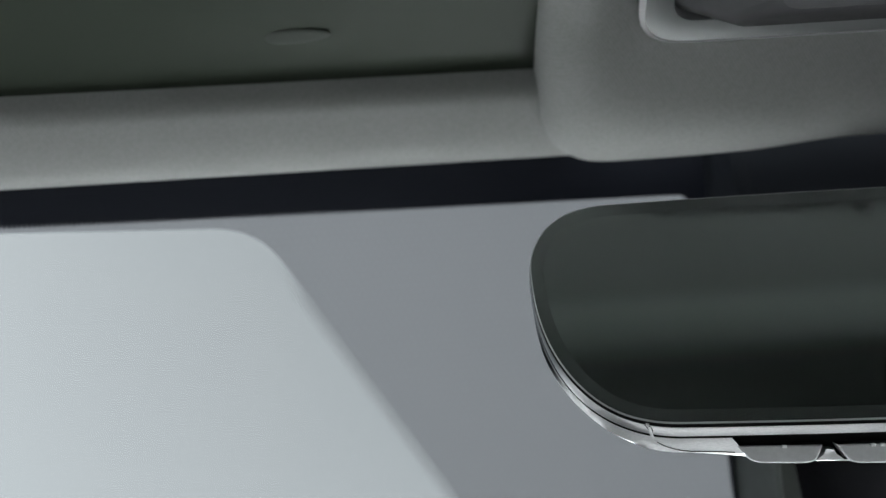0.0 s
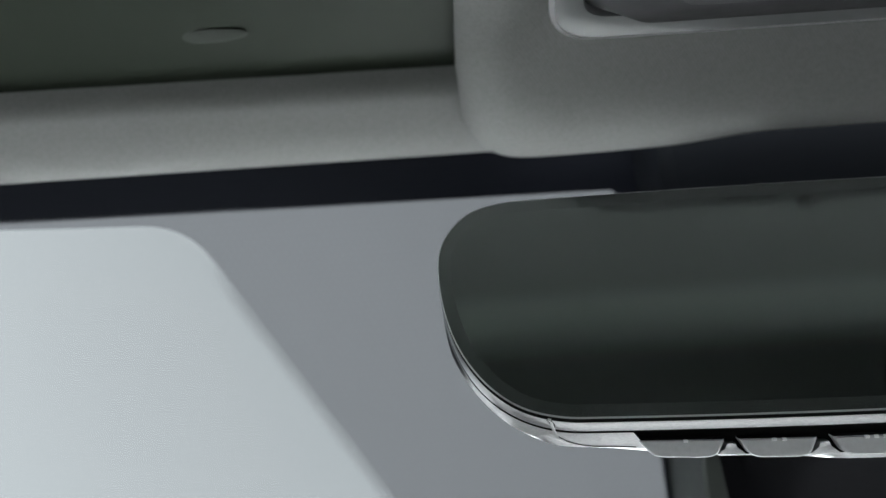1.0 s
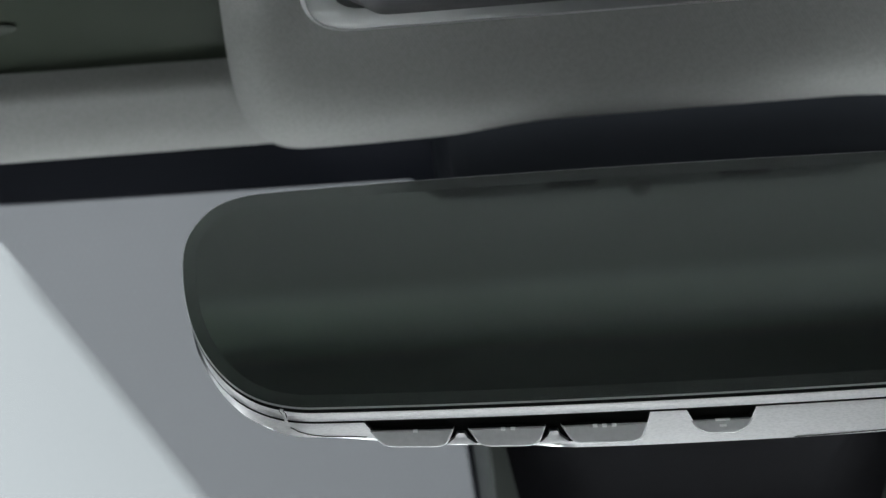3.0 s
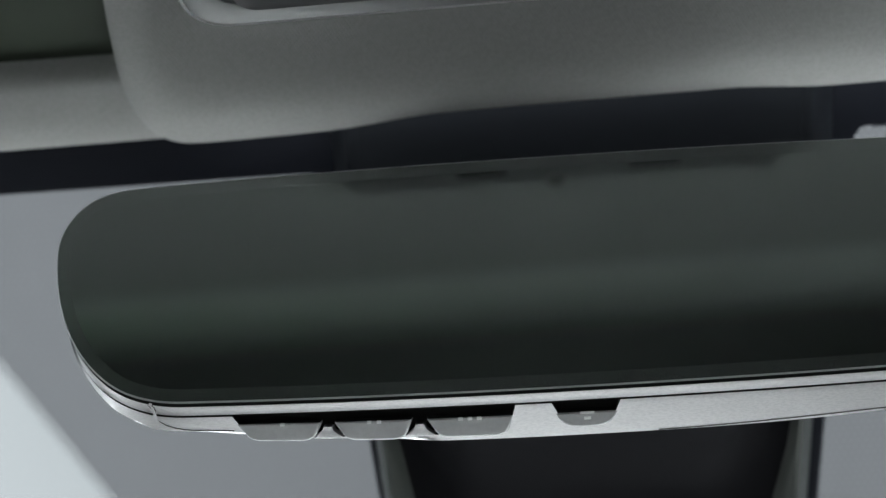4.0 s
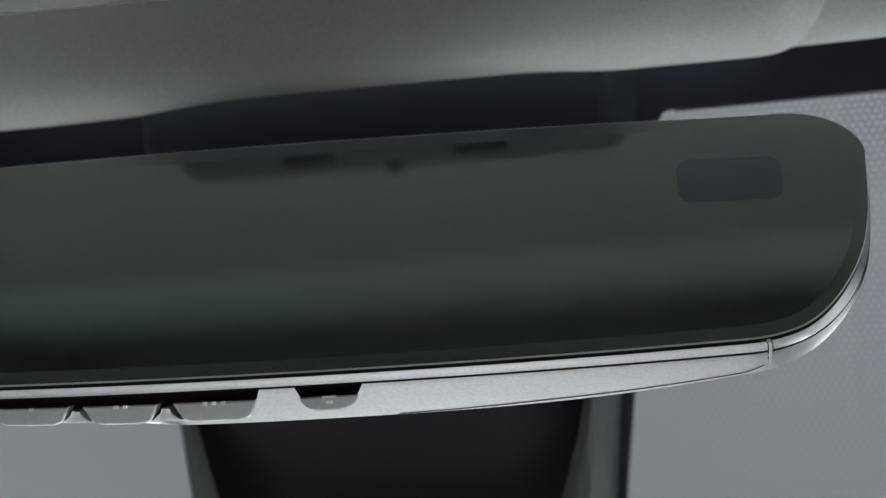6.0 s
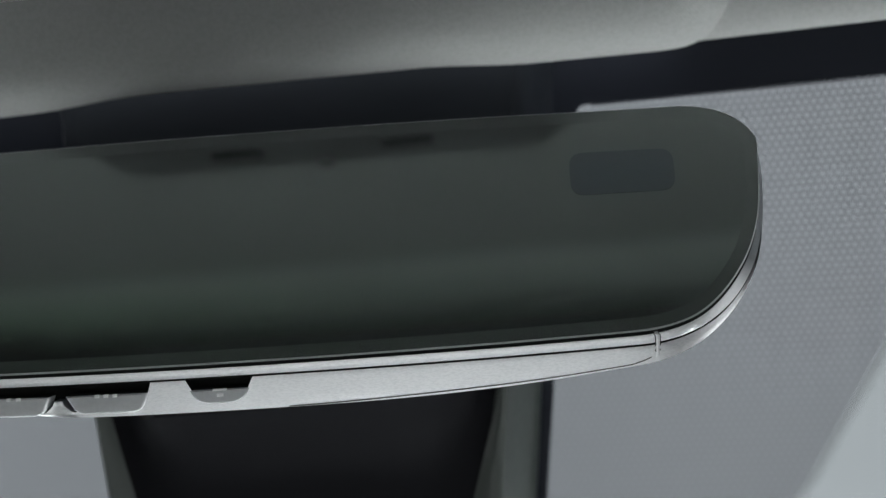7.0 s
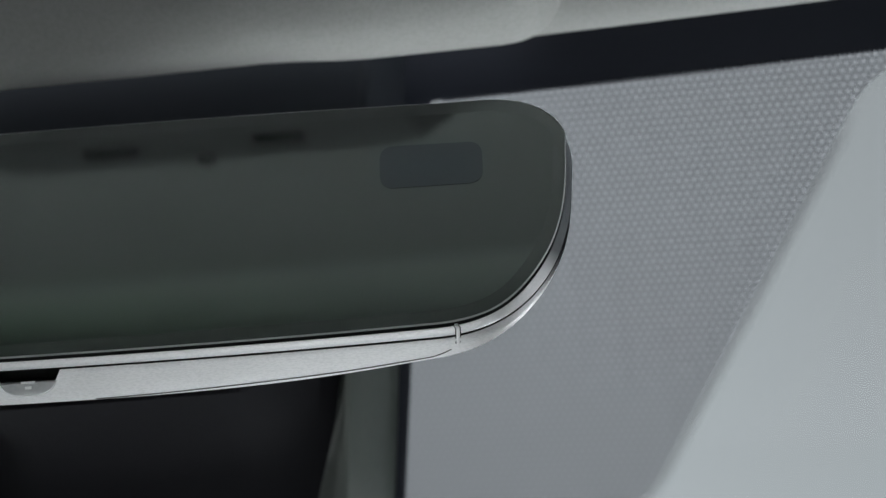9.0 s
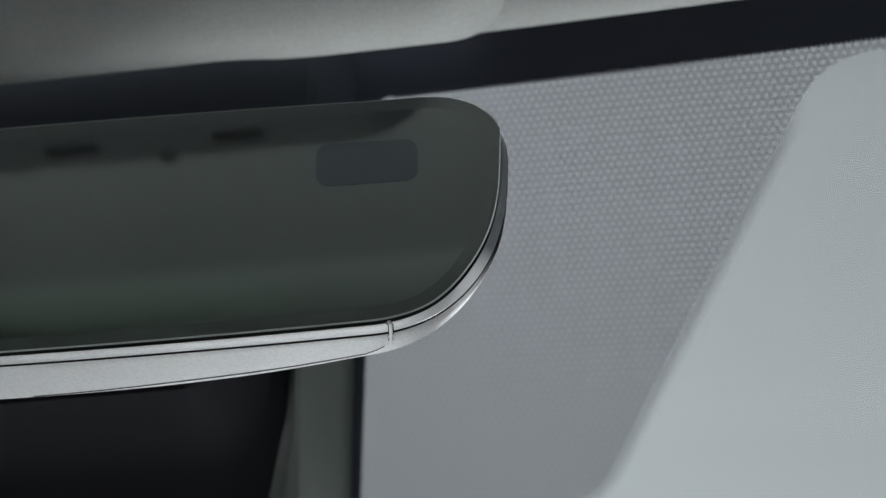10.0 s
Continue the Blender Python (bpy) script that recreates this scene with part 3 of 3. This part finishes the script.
bm = loft([[console_point(x, p) for p in prof] for x in [-0.1285] + [-0.1275 + 0.255 * k / 100 for k in range(101)] + [0.1285]], closed=False)
part("lining", bm, FABRIC, console, "grey woven fabric lining", smooth=70)

outer = rounded([(-0.1035, -0.115), (0.1035, -0.115), (0.1035, 0.0595), (-0.1035, 0.0595)], 0.013, 8)
inner = rounded([(-0.095, -0.107), (0.095, -0.107), (0.095, 0.0512), (-0.095, 0.0512)], 0.007, 8)
mid = [((a[0] + b[0]) / 2, (a[1] + b[1]) / 2) for a, b in zip(outer, inner)]
Z = lambda y: 0.0018 + 0.02 * (0.0593 - y) * 0.5
bm = loft([[(p[0], p[1], Z(p[1]) + h) for p in line] for line, h in ((outer, 0.003), (outer, -0.0012), ([o.lerp(Vector(m), 0.3) for o, m in zip(outer, mid)], -0.0026), (mid, -0.003), (inner, -0.0022), (inner, 0.004))])
frame_part = part("frame", bm, FRAME, console, "satin grey surround")
# The highlight on the surround's outer edge, added as a silver strip.
edge = [o.lerp(Vector(m), 0.3) for o, m in zip(outer, mid)]
away = [(Vector(o) * 1.0015) for o in outer]
bm = loft([[(p[0], p[1], Z(p[1]) + h) for p in line] for line, h in ((outer, 0.0), (away, -0.0010), (away, -0.0016), (edge, -0.0030), (edge, -0.0024))])
part("rim", bm, SILVER, frame_part, "silver strip for the surround's edge highlight")
inset = loft([[(p[0], p[1], Z(p[1]) + 0.001) for p in inner], [(p[0] * 0.9, p[1] * 0.85 - 0.004, -0.015) for p in inner], [(p[0] * 0.8, p[1] * 0.7 - 0.01, -0.0235) for p in inner]], cap_last=True)
part("control_panel", inset, PANEL, console, "dark control panel")
pod = loft([[(p[0] * 0.8, p[1] * 0.7 - 0.01, -0.0237) for p in inner], [(p[0] * 0.78, p[1] * 0.68 - 0.01, -0.0246) for p in inner]], cap_last=True)
part("switch_panel", pod, POD, console, "dark grey switch panel")
for x in (-0.0295, 0.0290):
    part("switch", box((x - 0.009, -0.054, -0.0272), (x + 0.009, -0.046, -0.016), 0.0015, 2), BLACK, console, "black rocker switch")
bm = bmesh.new()
bmesh.ops.create_uvsphere(bm, u_segments=24, v_segments=16, radius=1.0)
for v in bm.verts:
    v.co = (-0.0035 + v.co.x * 0.0036, -0.076 + v.co.y * 0.0036, -0.0250 + v.co.z * 0.0030)
part("lamp_lens", bm, LENS, console, "small dark glossy lens")

# ---- the closed cabin behind and round the camera ----
solid("ceiling", box((-0.75, -0.70, 1.4670), (0.75, 0.240, 1.4765)), FABRIC, HERE, "pale grey fabric roof lining", "headliner", "structure", 0)
# Unseen panel, added to stop sun leaking in over the lining.
solid("roof", box((-0.80, -1.80, 1.481), (0.80, 0.300, 1.497), 0.006, 2), BLACK, HERE, "unseen dark roof panel that keeps stray sun out", "car roof", "structure", 0)
solid("ceiling_rear", box((-0.75, -1.75, 1.4690), (0.75, -0.70, 1.476)), REAR, HERE, "dark grey fabric rear roof lining", "headliner", "structure", 0)


# side window openings: from y, to y, from z, to z
SIDE_WINDOWS = ((-1.45, -0.78, 0.82, 1.40), (-0.66, 0.42, 0.82, 1.40))


def side_wall(x0, x1):
    """A cabin side with two window openings."""
    bm = bmesh.new()
    (a0, a1, low, high), (b0, b1, _, _) = SIDE_WINDOWS
    for y0, y1, z0, z1 in ((-1.75, 0.9, 0.2, low), (-1.75, 0.9, high, 1.47), (-1.75, a0, low, high), (a1, b0, low, high), (b1, 0.9, low, high)):
        box((x0, y0, z0), (x1, y1, z1), bm=bm)
    return bm


number = 2
for name, x0, x1 in (("wall_left", -0.80, -0.75), ("wall_right", 0.75, 0.80)):
    solid(name, side_wall(x0, x1), TRIM, HERE, "grey cabin side trim", "cabin wall", "structure", 0)
    for y0, y1, z0, z1 in SIDE_WINDOWS:
        door = thing("window_%d" % number, HERE, "unseen side window, tinted to set the cabin's light", "car window", "structure")
        glazing = TINTED if y1 > -0.5 else GREEN if x0 < 0 else PALE
        part("pane", box(((x0 + x1) / 2 - 0.002, y0, z0), ((x0 + x1) / 2 + 0.002, y1, z1)), glazing, door, "tinted glass", smooth=0)
        number += 1
solid("wall_rear", box((-0.80, -1.80, 0.2), (0.80, -1.75, 1.47)), REAR_TRIM, HERE, "grey cabin rear trim", "cabin wall", "structure", 0)
solid("floor", box((-0.80, -1.80, 0.15), (0.80, 1.0, 0.2)), CARPET, HERE, "black carpeted cabin floor", "cabin floor", "structure", 0)
# Unseen pale block, added to bounce window sun up onto the mirror's chin.
solid("bounce_block", box((-0.58, -0.87, 0.2), (0.58, -0.25, 0.50), 0.05, 4), BOUNCE, HERE, "unseen pale block that bounces light up to the mirror", "cabin floor", "structure", 0)
# Unseen dashboard, kept pale so that it bounces sun up to the lining's lip.
solid("wall_front", box((-0.80, 0.50, 0.2), (0.80, 0.98, 0.90), 0.06, 4), DASH, HERE, "grey padded dashboard below the windscreen", "dashboard", "structure", 0)
bm = bmesh.new()
bmesh.ops.create_grid(bm, x_segments=1, y_segments=1, size=1500)
solid("ground", bm, GROUND, HERE, "grey paved ground", "ground", "structure", 0)
